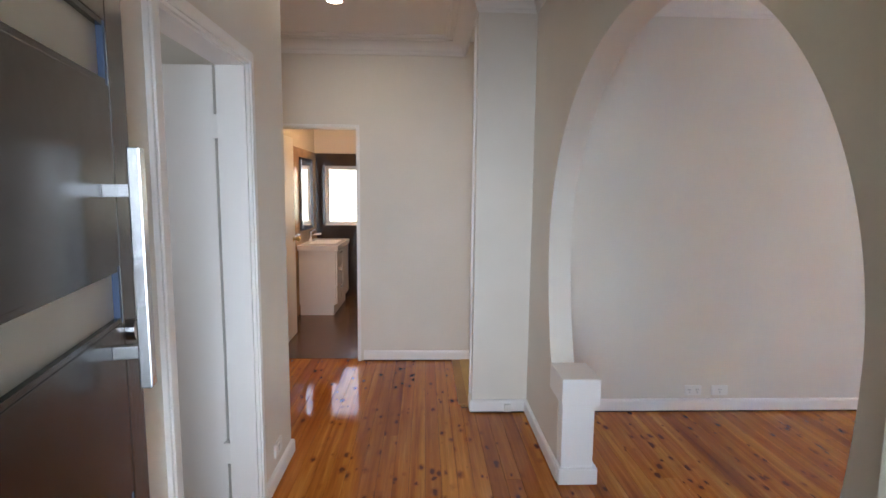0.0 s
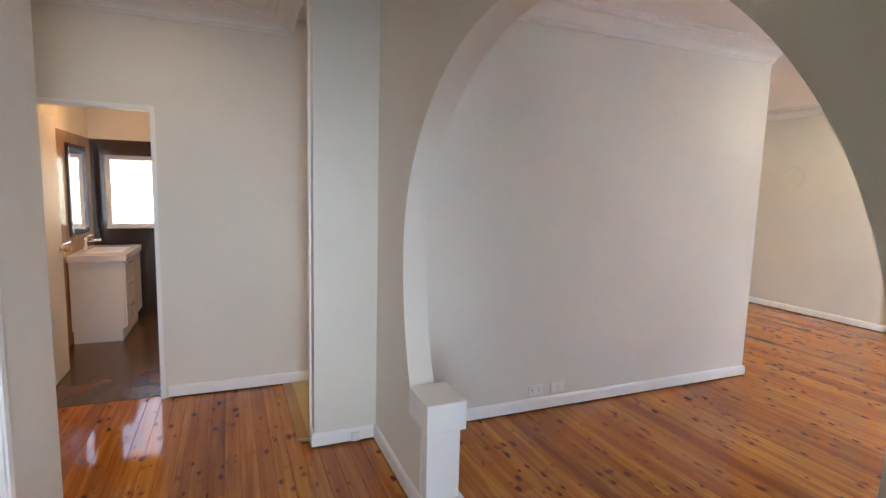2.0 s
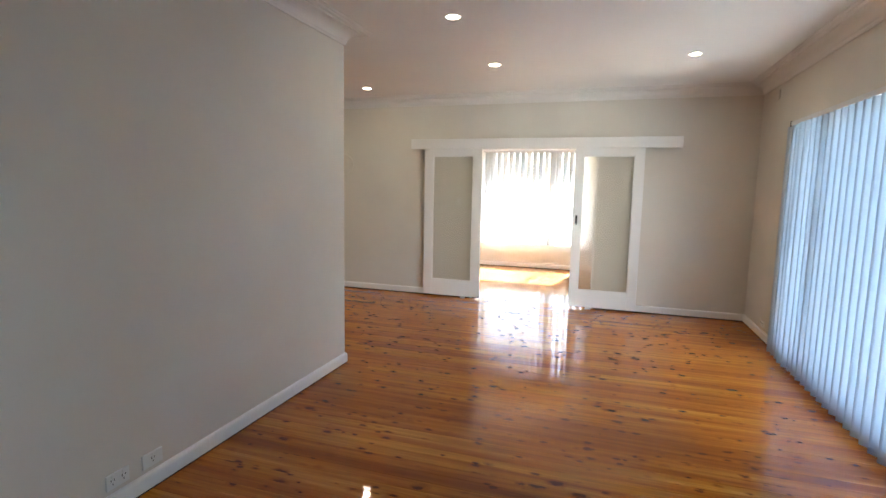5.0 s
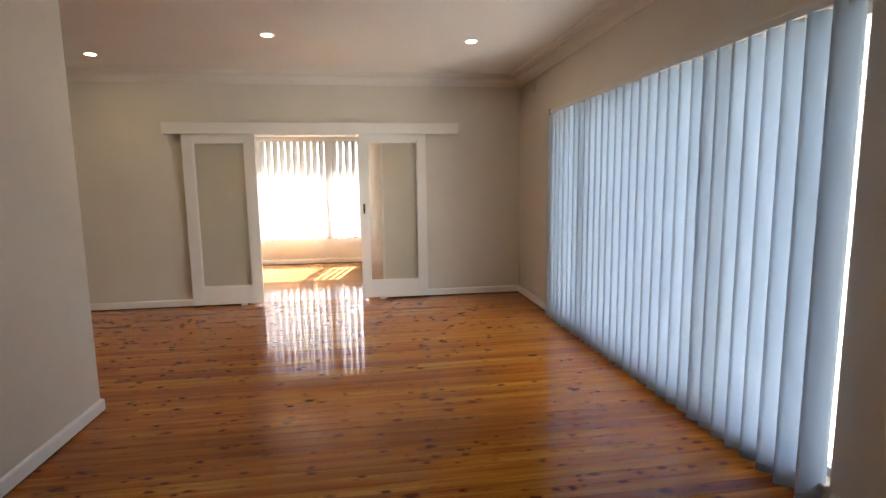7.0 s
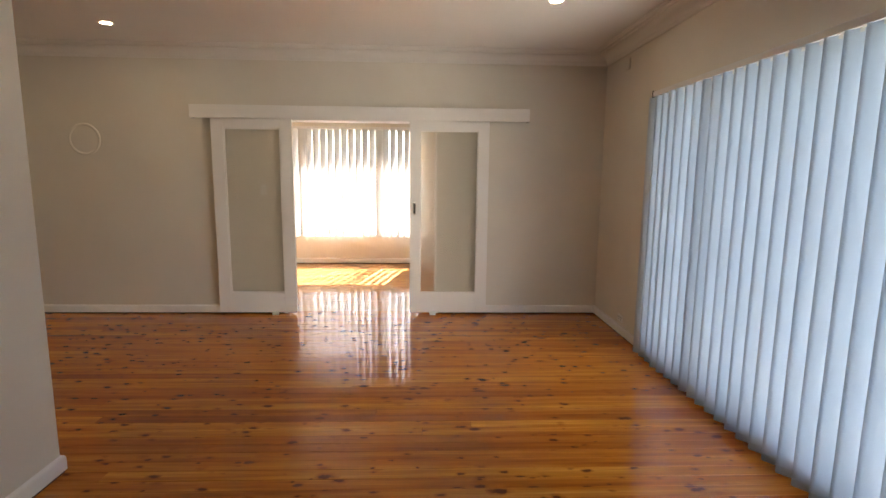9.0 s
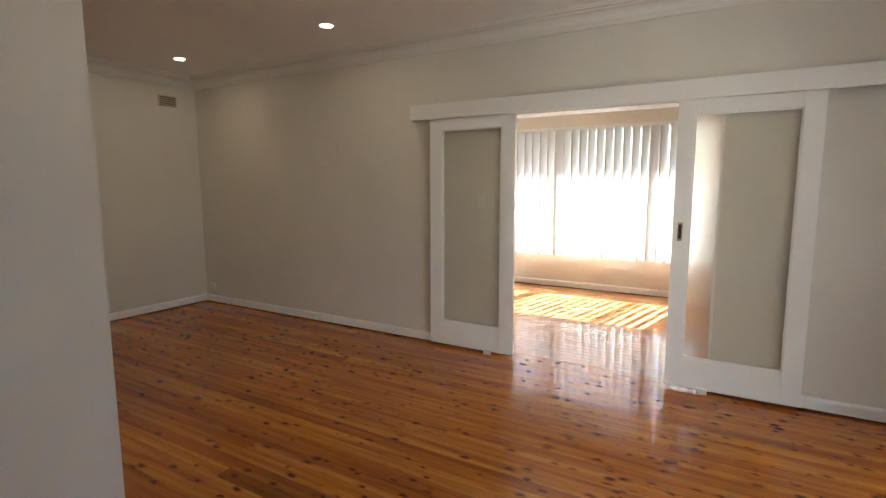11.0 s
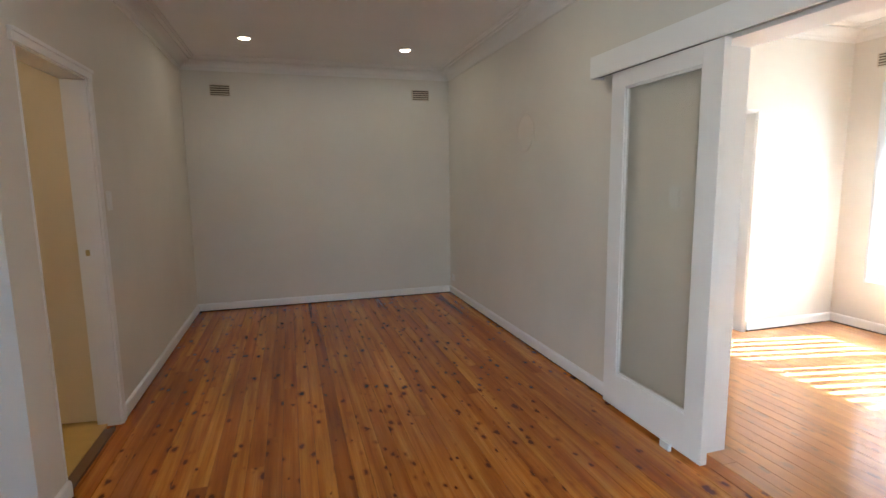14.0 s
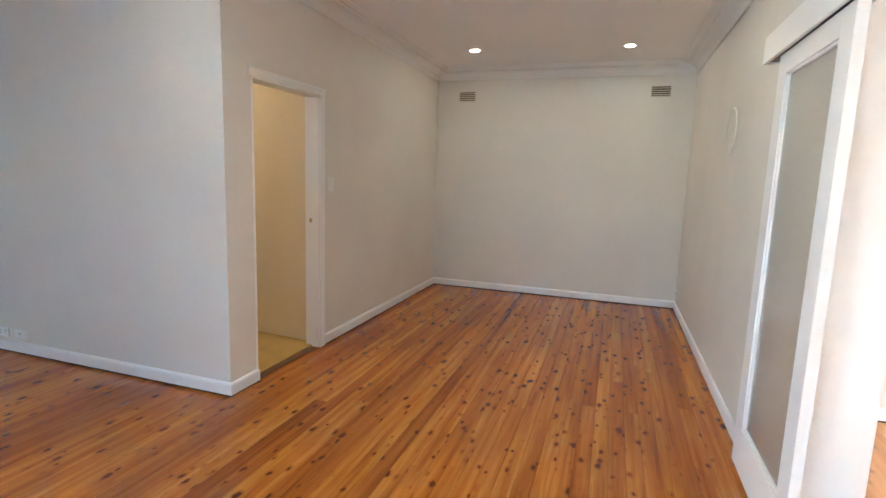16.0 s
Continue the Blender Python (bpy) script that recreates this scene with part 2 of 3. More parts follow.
def tube(a, b, radius, radius2=None, seg=16):
    return add_tube(bmesh.new(), a, b, radius, radius2, seg)


def cells(axis, lo, hi, us, ws, solid):
    """A slab across axis ('x' or 'y') from lo to hi: a grid of cells along the wall (us) and up (ws), of which solid(u, w) stay. Openings go right through."""
    bm = bmesh.new()
    on = {(i, k): solid((us[i] + us[i + 1]) / 2, (ws[k] + ws[k + 1]) / 2) for i in range(len(us) - 1) for k in range(len(ws) - 1)}
    seen = {}

    def vert(d, u, w):
        key = (d, round(u, 5), round(w, 5))
        if key not in seen:
            seen[key] = bm.verts.new((d, u, w) if axis == "x" else (u, d, w))
        return seen[key]

    for (i, k), full in on.items():
        if not full:
            continue
        u0, u1, w0, w1 = us[i], us[i + 1], ws[k], ws[k + 1]
        for d in (lo, hi):
            bm.faces.new([vert(d, u0, w0), vert(d, u1, w0), vert(d, u1, w1), vert(d, u0, w1)])
        for nb, (ua, wa, ub, wb) in (((i - 1, k), (u0, w0, u0, w1)), ((i + 1, k), (u1, w0, u1, w1)), ((i, k - 1), (u0, w0, u1, w0)), ((i, k + 1), (u0, w1, u1, w1))):
            if not on.get(nb, False):
                bm.faces.new([vert(lo, ua, wa), vert(hi, ua, wa), vert(hi, ub, wb), vert(lo, ub, wb)])
    return bm


HEIGHT = 2.79


def wall(name, axis, lo, hi, u0, u1, holes=(), label="cream painted plaster wall", material=None, top=HEIGHT + 0.05):
    us = sorted({u0, u1, *(h[0] for h in holes), *(h[1] for h in holes)})
    ws = sorted({-0.05, top, *(h[2] for h in holes), *(h[3] for h in holes)})
    solid = lambda u, w: not any(h[0] < u < h[1] and h[2] < w < h[3] for h in holes)
    return thing(name, label, "wall", cells(axis, lo, hi, us, ws, solid), material or WALL, kind="structure")


def sweep(points, profile, closed=False):
    """A moulding along a line on plan; profile points are (how far to the left of the line, z)."""
    bm = bmesh.new()
    pts = [Vector(p) for p in points]
    n = len(pts)
    rings = []
    for i, p in enumerate(pts):
        before = (p - pts[i - 1]).normalized() if closed or i > 0 else None
        after = (pts[(i + 1) % n] - p).normalized() if closed or i < n - 1 else None
        before, after = before or after, after or before
        na, nb = Vector((-before.y, before.x)), Vector((-after.y, after.x))
        side = (na + nb) / max(0.2, 1 + na.dot(nb))
        rings.append([bm.verts.new((p.x + side.x * d, p.y + side.y * d, z)) for d, z in profile])
    for i in range(n if closed else n - 1):
        a, b = rings[i], rings[(i + 1) % n]
        for k in range(len(profile)):
            j = (k + 1) % len(profile)
            bm.faces.new([a[k], b[k], b[j], a[j]])
    if not closed:
        bm.faces.new(rings[0])
        bm.faces.new(rings[-1])
    return bm


SKIRT = [(-0.004, 0.013), (0.018, 0.013), (0.018, 0.074), (0.0155, 0.084), (0.010, 0.091), (0.0, 0.094), (-0.004, 0.094)]
COVE = [(-0.004, HEIGHT + 0.004), (-0.004, 2.668), (0.010, 2.668), (0.014, 2.682), (0.020, 2.690)] + [
    (0.020 + 0.085 * (1 - math.cos(a)), 2.690 + 0.066 * math.sin(a)) for a in np.linspace(0.25, 1.5, 6)] + [
    (0.116, 2.757), (0.120, 2.770), (0.152, 2.770), (0.156, 2.778), (0.172, 2.780), (0.178, 2.786), (0.178, HEIGHT + 0.004)]


def baseboard(points, label="white gloss painted baseboard along the wall"):
    ob = thing("baseboard", label, "baseboard", sweep(points, SKIRT), TRIM, kind="structure")
    # solid dark strip paints in the shade below the baseboard
    part("gap_shade_strip", sweep(points, [(-0.003, -0.01), (0.010, -0.01), (0.010, 0.0125), (-0.003, 0.0125)]), GAP, ob, "dark strip standing for the shade under the baseboard")
    return ob


def cornice(points, closed=True):
    return thing("cornice", "white stepped plaster cornice under the ceiling", "cornice", sweep(points, COVE, closed), CORNICE, kind="structure")


# ---- setting ----
ground = thing("ground", "dry green lawn around the house", "lawn", box(-300, 300, -300, 300, -0.9, -0.6), painted("lawn", (0.052, 0.060, 0.028), 0.9, 0.3, 0.5, 2), kind="structure")

wall("wall_hall_left", "x", -0.34, -0.225, 0.66, 3.10, [(1.79, 2.53, -0.05, 2.07)])
wall("wall_corridor_south", "y", 2.98, 3.10, -2.4, -0.34)
wall("wall_corridor_end", "x", -2.52, -2.4, 0.45, 4.735)
# the first opening is an unseen bedroom window, added for light
wall("wall_front", "y", 0.45, 0.66, -3.5, 1.26, [(-2.8, -1.4, 0.95, 2.05), (-0.03, 0.92, -0.05, 2.10)])
wall("wall_bedroom_west", "x", -3.62, -3.5, 0.45, 3.1)
wall("wall_bedroom_north", "y", 2.98, 3.10, -3.5, -2.52)
wall("wall_hall_end", "y", 4.735, 4.85, -2.52, 1.00, [(-0.80, -0.035, -0.05, 2.075)])
wall("wall_living_north", "y", 3.65, 3.77, 0.88, 4.60)
wall("wall_kitchen_side", "x", 4.48, 4.60, 3.77, 7.5, [(3.90, 4.70, -0.05, 2.06)])
wall("wall_dining_north", "y", 7.5, 7.62, 4.48, 7.83)
wall("wall_east", "x", 7.62, 7.83, -0.1, 7.5, [(1.68, 3.33, -0.05, 2.09)])
wall("wall_south", "y", -0.30, -0.10, 1.26, 7.83, [(2.95, 6.25, 0.10, 2.17)])
wall("wall_sunroom_east", "x", 10.8, 11.0, 1.33, 7.62, [(1.87, 4.54, 0.49, 2.29)])
wall("wall_sunroom_north", "y", 4.92, 5.04, 7.83, 10.8, [(8.86, 9.69, -0.05, 2.03)])
wall("wall_sunroom_south", "y", 1.33, 1.45, 7.83, 10.8)
# the opening here is added, out of view, to let light in
wall("wall_back_room_north", "y", 7.18, 7.30, 7.83, 10.8, [(8.10, 9.20, 0.90, 2.05)])
wall("wall_back_room_east", "x", 10.48, 10.60, 5.04, 7.18)
wall("wall_kitchen_north", "y", 7.5, 7.62, 1.0, 4.48, material=KITCHEN_WALL, label="warm cream painted kitchen wall")
wall("wall_bath_east", "x", 0.88, 1.00, 4.85, 7.5)
wall("wall_bath_north", "y", 7.5, 7.62, -1.12, 1.0, [(-0.86, -0.12, 1.03, 1.86)])
wall("wall_bath_west", "x", -1.12, -1.0, 4.85, 7.5)

# unseen walls added outside the front door to block sky and lawn light
wall("wall_light_block_front", "y", -2.72, -2.60, -3.82, 1.38, [(-2.3, -1.2, -0.05, 2.1)], label="unseen plain wall added to keep daylight out of the hall", top=2.42)
wall("wall_light_block_west", "x", -3.82, -3.70, -2.60, 0.45, label="unseen plain wall added to keep daylight out of the hall", top=2.42)
wall("wall_light_block_east", "x", 1.26, 1.38, -2.60, -0.31, label="unseen plain wall added to keep daylight out of the hall", top=2.42)

CY, CZ, HALF, UP, DOWN, CAP = 2.105, 1.25, 1.05, 0.945, 1.33, 0.585


def arch_wall():
    """The wall between hall and living room: an egg-shaped opening on two low piers."""
    bm = bmesh.new()
    x0, x1 = 1.26, 1.39
    top, low = HEIGHT + 0.05, -0.05
    ys = [CY - HALF * math.cos(a) for a in np.linspace(0, math.pi, 161)]
    for edge in (1.36, 2.84):
        ys = [y for y in ys if abs(y - edge) > 0.006] + [edge]
    ys.sort()

    def high(y):
        return CZ + UP * math.sqrt(max(0.0, 1 - ((y - CY) / HALF) ** 2))

    def under(y):
        return max(CAP - 0.02, CZ - DOWN * math.sqrt(max(0.0, 1 - ((y - CY) / HALF) ** 2)))

    def quad(*pts):
        bm.faces.new([bm.verts.new(p) for p in pts])

    for a, b in zip(ys, ys[1:]):
        for x in (x0, x1):
            quad((x, a, high(a)), (x, b, high(b)), (x, b, top), (x, a, top))
            if b <= 1.3601 or a >= 2.8399:
                quad((x, a, low), (x, b, low), (x, b, under(b)), (x, a, under(a)))
        quad((x0, a, high(a)), (x1, a, high(a)), (x1, b, high(b)), (x0, b, high(b)))
        if b <= 1.3601 or a >= 2.8399:
            quad((x0, a, under(a)), (x1, a, under(a)), (x1, b, under(b)), (x0, b, under(b)))
    for edge in (1.36, 2.84):
        quad((x0, edge, low), (x1, edge, low), (x1, edge, CAP - 0.02), (x0, edge, CAP - 0.02))
    for a, b in ((-0.30, ys[0]), (ys[-1], 3.65)):
        for x in (x0, x1):
            quad((x, a, low), (x, b, low), (x, b, top), (x, a, top))
    quad((x0, -0.30, low), (x1, -0.30, low), (x1, -0.30, top), (x0, -0.30, top))
    bmesh.ops.remove_doubles(bm, verts=bm.verts, dist=0.0004)
    ob = thing("wall_arch", "cream wall with a tall egg-shaped arched opening", "arch", bm, WALL, kind="structure")
    return ob


arch = arch_wall()
for name, y0, y1, s in (("pier_far", 2.765, 3.0, 1), ("pier_near", 1.20, 1.435, -1)):
    pier = thing("arch_pier", "low white painted pier carrying the arch", "pier", None, None, group="piers under the arch", kind="structure")
    part("post", box(1.263, 1.432, y0, y1, 0.0, 0.46, 0.004), TRIM, pier)
    part("capital", box(1.252, 1.452, min(y0, y1) - (0.022 if s > 0 else 0.0), max(y0, y1) + (0.022 if s < 0 else 0.0), 0.445, CAP, 0.006), TRIM, pier, "square cream painted capital block")
    ya = y0 - 0.02 if s > 0 else y1 + 0.02
    part("plinth", box(1.248, 1.455, min(ya, y0, y1), max(ya, y0, y1), 0.010, 0.098, 0.008), TRIM, pier)

thing("ceiling", "white painted plaster ceiling", "ceiling", box(-3.7, 11.2, -0.4, 7.75, HEIGHT, HEIGHT + 0.12), CEIL, kind="structure")
thing("eave", "white painted soffit and eave outside the windows", "eave", box(11.0, 11.52, 0.6, 7.9, 2.40, 2.50), TRIM, kind="structure")
thing("eave", "white painted soffit and eave outside the windows", "eave", box(1.385, 8.2, -1.0, -0.3, 2.42, 2.52), TRIM, kind="structure")
# unseen roof over the entry, added to darken the hall
thing("eave", "unseen soffit added to keep sky light off the front door", "eave", box(-3.7, 1.258, -2.6, 0.45, 2.42, 2.52), TRIM, kind="structure")

# cornices and baseboards, the room on the left of each line
cornice([(1.39, -0.10), (7.62, -0.10), (7.62, 7.5), (4.60, 7.5), (4.60, 3.65), (1.39, 3.65)])
cornice([(-0.225, 0.66), (1.26, 0.66), (1.26, 3.65), (0.88, 3.65), (0.88, 4.735), (-2.4, 4.735), (-2.4, 3.10), (-0.225, 3.10)])
cornice([(7.83, 1.45), (10.8, 1.45), (10.8, 4.92), (7.83, 4.92)])
baseboard([(1.39, 1.18), (1.39, -0.10), (2.93, -0.10)])
baseboard([(6.30, -0.10), (7.62, -0.10), (7.62, 1.66)])
baseboard([(7.62, 3.35), (7.62, 7.5), (4.60, 7.5), (4.60, 4.757)])
baseboard([(4.60, 3.915), (4.60, 3.65), (1.39, 3.65), (1.39, 3.0)])
baseboard([(1.26, 2.78), (1.26, 3.65), (0.88, 3.65), (0.88, 3.77)])
baseboard([(1.0, 4.735), (0.0, 4.735)])
baseboard([(-2.4, 3.10), (-0.225, 3.10), (-0.225, 2.61)])
baseboard([(7.83, 1.66), (7.83, 1.45), (10.8, 1.45), (10.8, 4.92), (9.73, 4.92)])
baseboard([(8.84, 4.92), (7.83, 4.92), (7.83, 3.35)])
baseboard([(9.72, 5.04), (10.48, 5.04), (10.48, 7.18), (7.83, 7.18)])


def door_trim(axis, face, out, u0, u1, top, width=0.062, depth=0.016, label="white gloss architrave round the doorway"):
    """A mitre-look architrave on a wall face; out is +1 or -1, the side on which it stands proud."""
    lo, hi = sorted((face, face + out * depth))
    bm = bmesh.new()
    for a, b, z0, z1 in ((u0 - width, u0, 0.0, top), (u1, u1 + width, 0.0, top), (u0 - width, u1 + width, top, top + width)):
        for inset, extra in ((0.0, 0.0), (0.012, 0.007)):
            l2, h2 = sorted((face, face + out * (depth + extra)))
            ua, ub = a + inset, b - inset
            za, zb = (z0, z1 + (0.012 if extra else 0)) if z0 == 0.0 else (z0 + inset, z1 - inset)
            if axis == "x":
                add_box(bm, l2, h2, ua, ub, za, zb, 0.003)
            else:
                add_box(bm, ua, ub, l2, h2, za, zb, 0.003)
    return thing("trim", label, "architrave", bm, TRIM, kind="structure")


def lining(axis, lo, hi, u0, u1, top, thick=0.018):
    """White jamb lining through a doorway, 3 mm proud of both wall faces."""
    bm = bmesh.new()
    for a, b, z0, z1 in ((u0, u0 + thick, 0, top), (u1 - thick, u1, 0, top), (u0 + thick, u1 - thick, top - thick, top)):
        if axis == "x":
            add_box(bm, lo - 0.003, hi + 0.003, a, b, z0, z1, 0.002)
        else:
            add_box(bm, a, b, lo - 0.003, hi + 0.003, z0, z1, 0.002)
    return thing("door_jamb", "white painted timber door jamb", "door jamb", bm, TRIM, kind="structure")


lining("x", -0.34, -0.225, 1.79, 2.53, 2.07)
door_trim("x", -0.225, 1, 1.80, 2.53, 2.06)
lining("y", 4.735, 4.85, -0.80, -0.035, 2.075)
door_trim("y", 4.735, -1, -0.79, -0.045, 2.065, 0.022, 0.010)
lining("x", 4.48, 4.60, 3.90, 4.70, 2.06)
kt = bmesh.new()
add_box(kt, 4.60, 4.615, 4.692, 4.755, 0.0, 2.052, 0.003)
add_box(kt, 4.60, 4.618, 3.865, 4.755, 2.052, 2.105, 0.003)
add_box(kt, 4.60, 4.626, 3.865, 4.760, 2.088, 2.107, 0.003)
thing("trim", "white gloss architrave round the kitchen doorway", "architrave", kt, TRIM, kind="structure")
kitchen_door = thing("door_4", "cream painted kitchen door standing open", "door", kind="structure")
kitchen_door.matrix_world = pose(4.474, 4.712, 0, 0, 0, 174.5)
part("leaf", box(0.0, 0.73, -0.038, 0.0, 0.03, 2.19, 0.003), painted("cream_gloss", (0.78, 0.66, 0.46), 0.4, 0.03, 0.05), kitchen_door)
for hz in (0.22, 1.82):
    part("hinge", tube((-0.006, -0.004, hz - 0.05), (-0.006, -0.004, hz + 0.05), 0.007), DARK_METAL, kitchen_door, "dark butt hinge")
thing("strike_plate", "small metal strike plate on the jamb", "strike plate", box(4.515, 4.535, 4.6775, 4.684, 1.05, 1.085, 0.001), BRASS)
lining("x", 7.62, 7.83, 1.68, 3.33, 2.09)
door_trim("x", 7.83, 1, 1.68, 3.33, 2.08)
lining("y", 4.92, 5.04, 8.86, 9.69, 2.03)
door_trim("y", 4.92, -1, 8.87, 9.68, 2.02, 0.022, 0.010)
thing("trim", "white painted corner bead at the kitchen opening", "architrave", box(0.868, 0.884, 3.755, 3.80, 0.0, 2.66, 0.003), TRIM, kind="structure")

# ---- bedroom and bathroom doors ----
def knob(parent, x, y, z, out):
    part("rose", tube((x, y, z), (x + 0.006 * out[0], y + 0.006 * out[1], z), 0.026), BRASS, parent)
    bm = tube((x, y, z), (x + 0.04 * out[0], y + 0.04 * out[1], z), 0.009)
    bmesh.ops.create_uvsphere(bm, u_segments=16, v_segments=10, radius=0.025, matrix=Matrix.Translation((x + 0.052 * out[0], y + 0.052 * out[1], z)))
    part("knob", bm, BRASS, parent, "round metal door knob", True)


bed_door = thing("door_1", "white flush bedroom door standing open", "door", kind="structure")
part("leaf", box(-1.098, -0.369, 2.548, 2.583, 0.012, 2.06, 0.003), TRIM, bed_door)
for z in (0.32, 1.80):
    part("hinge", box(-0.376, -0.328, 2.522, 2.556, z - 0.05, z + 0.05, 0.002), TRIM, bed_door, "white painted butt hinge")
bath_door = thing("door_2", "white bathroom door standing open against tiles", "door", kind="structure")
part("leaf", box(-0.845, -0.81, 4.86, 5.60, 0.012, 2.05, 0.003), TRIM, bath_door)
knob(bath_door, -0.81, 5.53, 1.02, (1, 0))

# ---- front door ----
front = thing("door_3", "dark front door standing open, with glazed slots", "door", kind="structure")
front.matrix_world = pose(-0.01, 0.70, 0, 0, 0, 90 + 13.5)
# along local x from the hinge to the free edge; the outer face looks along -y
W, T = 0.86, 0.042
slots = [(0.69, 0.82), (1.23, 1.36), (1.755, 1.89)]
stiles = [(0.0, 0.11), (W - 0.11, W)]
for a, b in stiles:
    part("stile", box(a, b, -T, 0, 0.012, 2.05, 0.003), DOOR_DARK, front)
edges = [0.012] + [z for s in slots for z in s] + [2.05]
for z0, z1 in zip(edges[::2], edges[1::2]):
    part("panel", box(0.11, W - 0.11, -T + 0.001, -0.001, z0, z1, 0.002), DOOR_DARK, front, "gloss dark brown-grey painted panel")
for z0, z1 in slots:
    # upright beads carry the painted sky reflection, level ones the door paint
    for a, b, c, d, paint in ((0.11, 0.118, z0, z1, SLOT_SKY_TINT), (W - 0.122, W - 0.11, z0, z1, SLOT_SKY_TINT), (0.118, W - 0.122, z0, z0 + 0.012, DOOR_DARK), (0.118, W - 0.122, z1 - 0.012, z1, DOOR_DARK)):
        part("glazing_bead", box(a, b, -T + 0.003, -0.003, c, d), paint, front)
    part("pane", box(0.116, W - 0.116, -0.026, -0.018, z0 + 0.012, z1 - 0.012), SLOT_GLASS, front, "frosted glass pane")
part("pull_bar", box(W - 0.20, W - 0.162, -T - 0.075, -T - 0.050, 1.10, 1.62, 0.003), CHROME, front, "square brushed steel pull bar")
for z in (1.18, 1.53):
    part("bracket", box(W - 0.194, W - 0.168, -T - 0.052, -T + 0.001, z - 0.014, z + 0.014, 0.002), CHROME, front)
part("lock", tube((W - 0.06, -T - 0.012, 1.20), (W - 0.06, -T + 0.001, 1.20), 0.026), CHROME, front)

# ---- sliding doors and pelmet ----
def sliding_door(y0, y1, glass_y0, glass_y1, pull_y, guide_y):
    d = thing("sliding_door", "white timber sliding door with one frosted glass panel", "sliding door", group="sliding doors")
    x0, x1 = 7.553, 7.592
    part("stile", box(x0, x1, y0, glass_y0, 0.026, 2.075, 0.003), TRIM, d)
    part("stile", box(x0, x1, glass_y1, y1, 0.026, 2.075, 0.003), TRIM, d)
    part("bottom_rail", box(x0, x1, glass_y0, glass_y1, 0.026, 0.244, 0.002), TRIM, d)
    part("top_rail", box(x0, x1, glass_y0, glass_y1, 1.98, 2.075, 0.002), TRIM, d)
    bm = bmesh.new()
    for a, b, c, e in ((glass_y0, glass_y0 + 0.012, 0.244, 1.98), (glass_y1 - 0.012, glass_y1, 0.244, 1.98), (glass_y0, glass_y1, 0.244, 0.256), (glass_y0, glass_y1, 1.968, 1.98)):
        add_box(bm, x0 + 0.008, x1 - 0.008, a, b, c, e)
    part("glazing_bead", bm, TRIM, d)
    pane = part("pane", box(7.570, 7.576, glass_y0 + 0.006, glass_y1 - 0.006, 0.25, 1.974), FROST, d, "frosted glass panel")
    pane.visible_shadow = False
    if pull_y is None:
        part("floor_guide", box(x0 - 0.022, x0 - 0.001, guide_y - 0.035, guide_y + 0.035, 0.001, 0.042, 0.004), PLASTIC, d, "white floor guide bracket")
        return d
    bm = bmesh.new()
    add_box(bm, x0 - 0.003, x0 + 0.004, pull_y - 0.016, pull_y + 0.016, 1.10, 1.23, 0.002)
    plate = part("flush_pull", bm, CHROME, d, "recessed flush pull")
    # no hollow is cut: a black block stands for the shade inside the pull
    part("recess_shade", box(x0 - 0.0045, x0 - 0.001, pull_y - 0.009, pull_y + 0.009, 1.115, 1.215, 0.001), SLOT_BLACK, plate)
    part("floor_guide", box(x0 - 0.022, x0 - 0.001, guide_y - 0.035, guide_y + 0.035, 0.001, 0.042, 0.004), PLASTIC, d, "white floor guide bracket")
    return d


sliding_door(3.19, 4.015, 3.312, 3.892, None, 3.42)
sliding_door(1.135, 1.97, 1.249, 1.864, 1.92, 1.72)
pelmet = thing("pelmet", "white painted timber pelmet over the sliding doors", "pelmet")
part("face_board", box(7.525, 7.543, 0.722, 4.212, 2.076, 2.209, 0.003), TRIM, pelmet)
part("top_board", box(7.543, 7.622, 0.722, 4.212, 2.191, 2.209, 0.002), TRIM, pelmet)
for y in (0.722, 4.194):
    part("end_board", box(7.543, 7.622, y, y + 0.018, 2.076, 2.191, 0.002), TRIM, pelmet)
part("track", box(7.556, 7.590, 0.745, 4.19, 2.085, 2.125), DARK_METAL, pelmet, "dark metal sliding track")

# ---- windows ----
def window(name, axis, lo, hi, u0, u1, z0, z1, mullions, label, sill_in, pane_glass=None):
    """Frame, mullions, panes and inner sill in an opening through a wall."""
    w = thing(name, label, "window", kind="structure")
    mid = (lo + hi) / 2

    def slab(a, b, c, d, l=mid - 0.03, h=mid + 0.03, bev=0.003):
        return box(l, h, a, b, c, d, bev) if axis == "x" else box(a, b, l, h, c, d, bev)

    t, half = 0.05, (0.055 if u1 - u0 > 2 else 0.03)
    part("window_frame", slab(u0, u1, z0, z0 + t), ALU, w)
    part("window_frame", slab(u0, u1, z1 - t, z1), ALU, w)
    part("window_frame", slab(u0, u0 + t, z0 + t, z1 - t), ALU, w)
    part("window_frame", slab(u1 - t, u1, z0 + t, z1 - t), ALU, w)
    for m in mullions:
        part("mullion", slab(m - half, m + half, z0 + t, z1 - t), ALU, w)
    us = [u0 + t, *mullions, u1 - t]
    for a, b in zip(us, us[1:]):
        p = part("pane", slab(a + 0.01, b - 0.01, z0 + t, z1 - t, mid - 0.003, mid + 0.003, 0), pane_glass or CLEAR, w)
        p.visible_shadow = False
    s0, s1 = sill_in
    part("window_sill", slab(u0 - 0.0, u1 + 0.0, z0 - 0.0, z0 + 0.012, s0, s1, 0.002), TRIM, w)
    return w


window("window_1", "y", -0.30, -0.10, 2.95, 6.25, 0.10, 2.17, [3.78, 5.50], "tall wide aluminium framed living room window", (-0.16, -0.075))
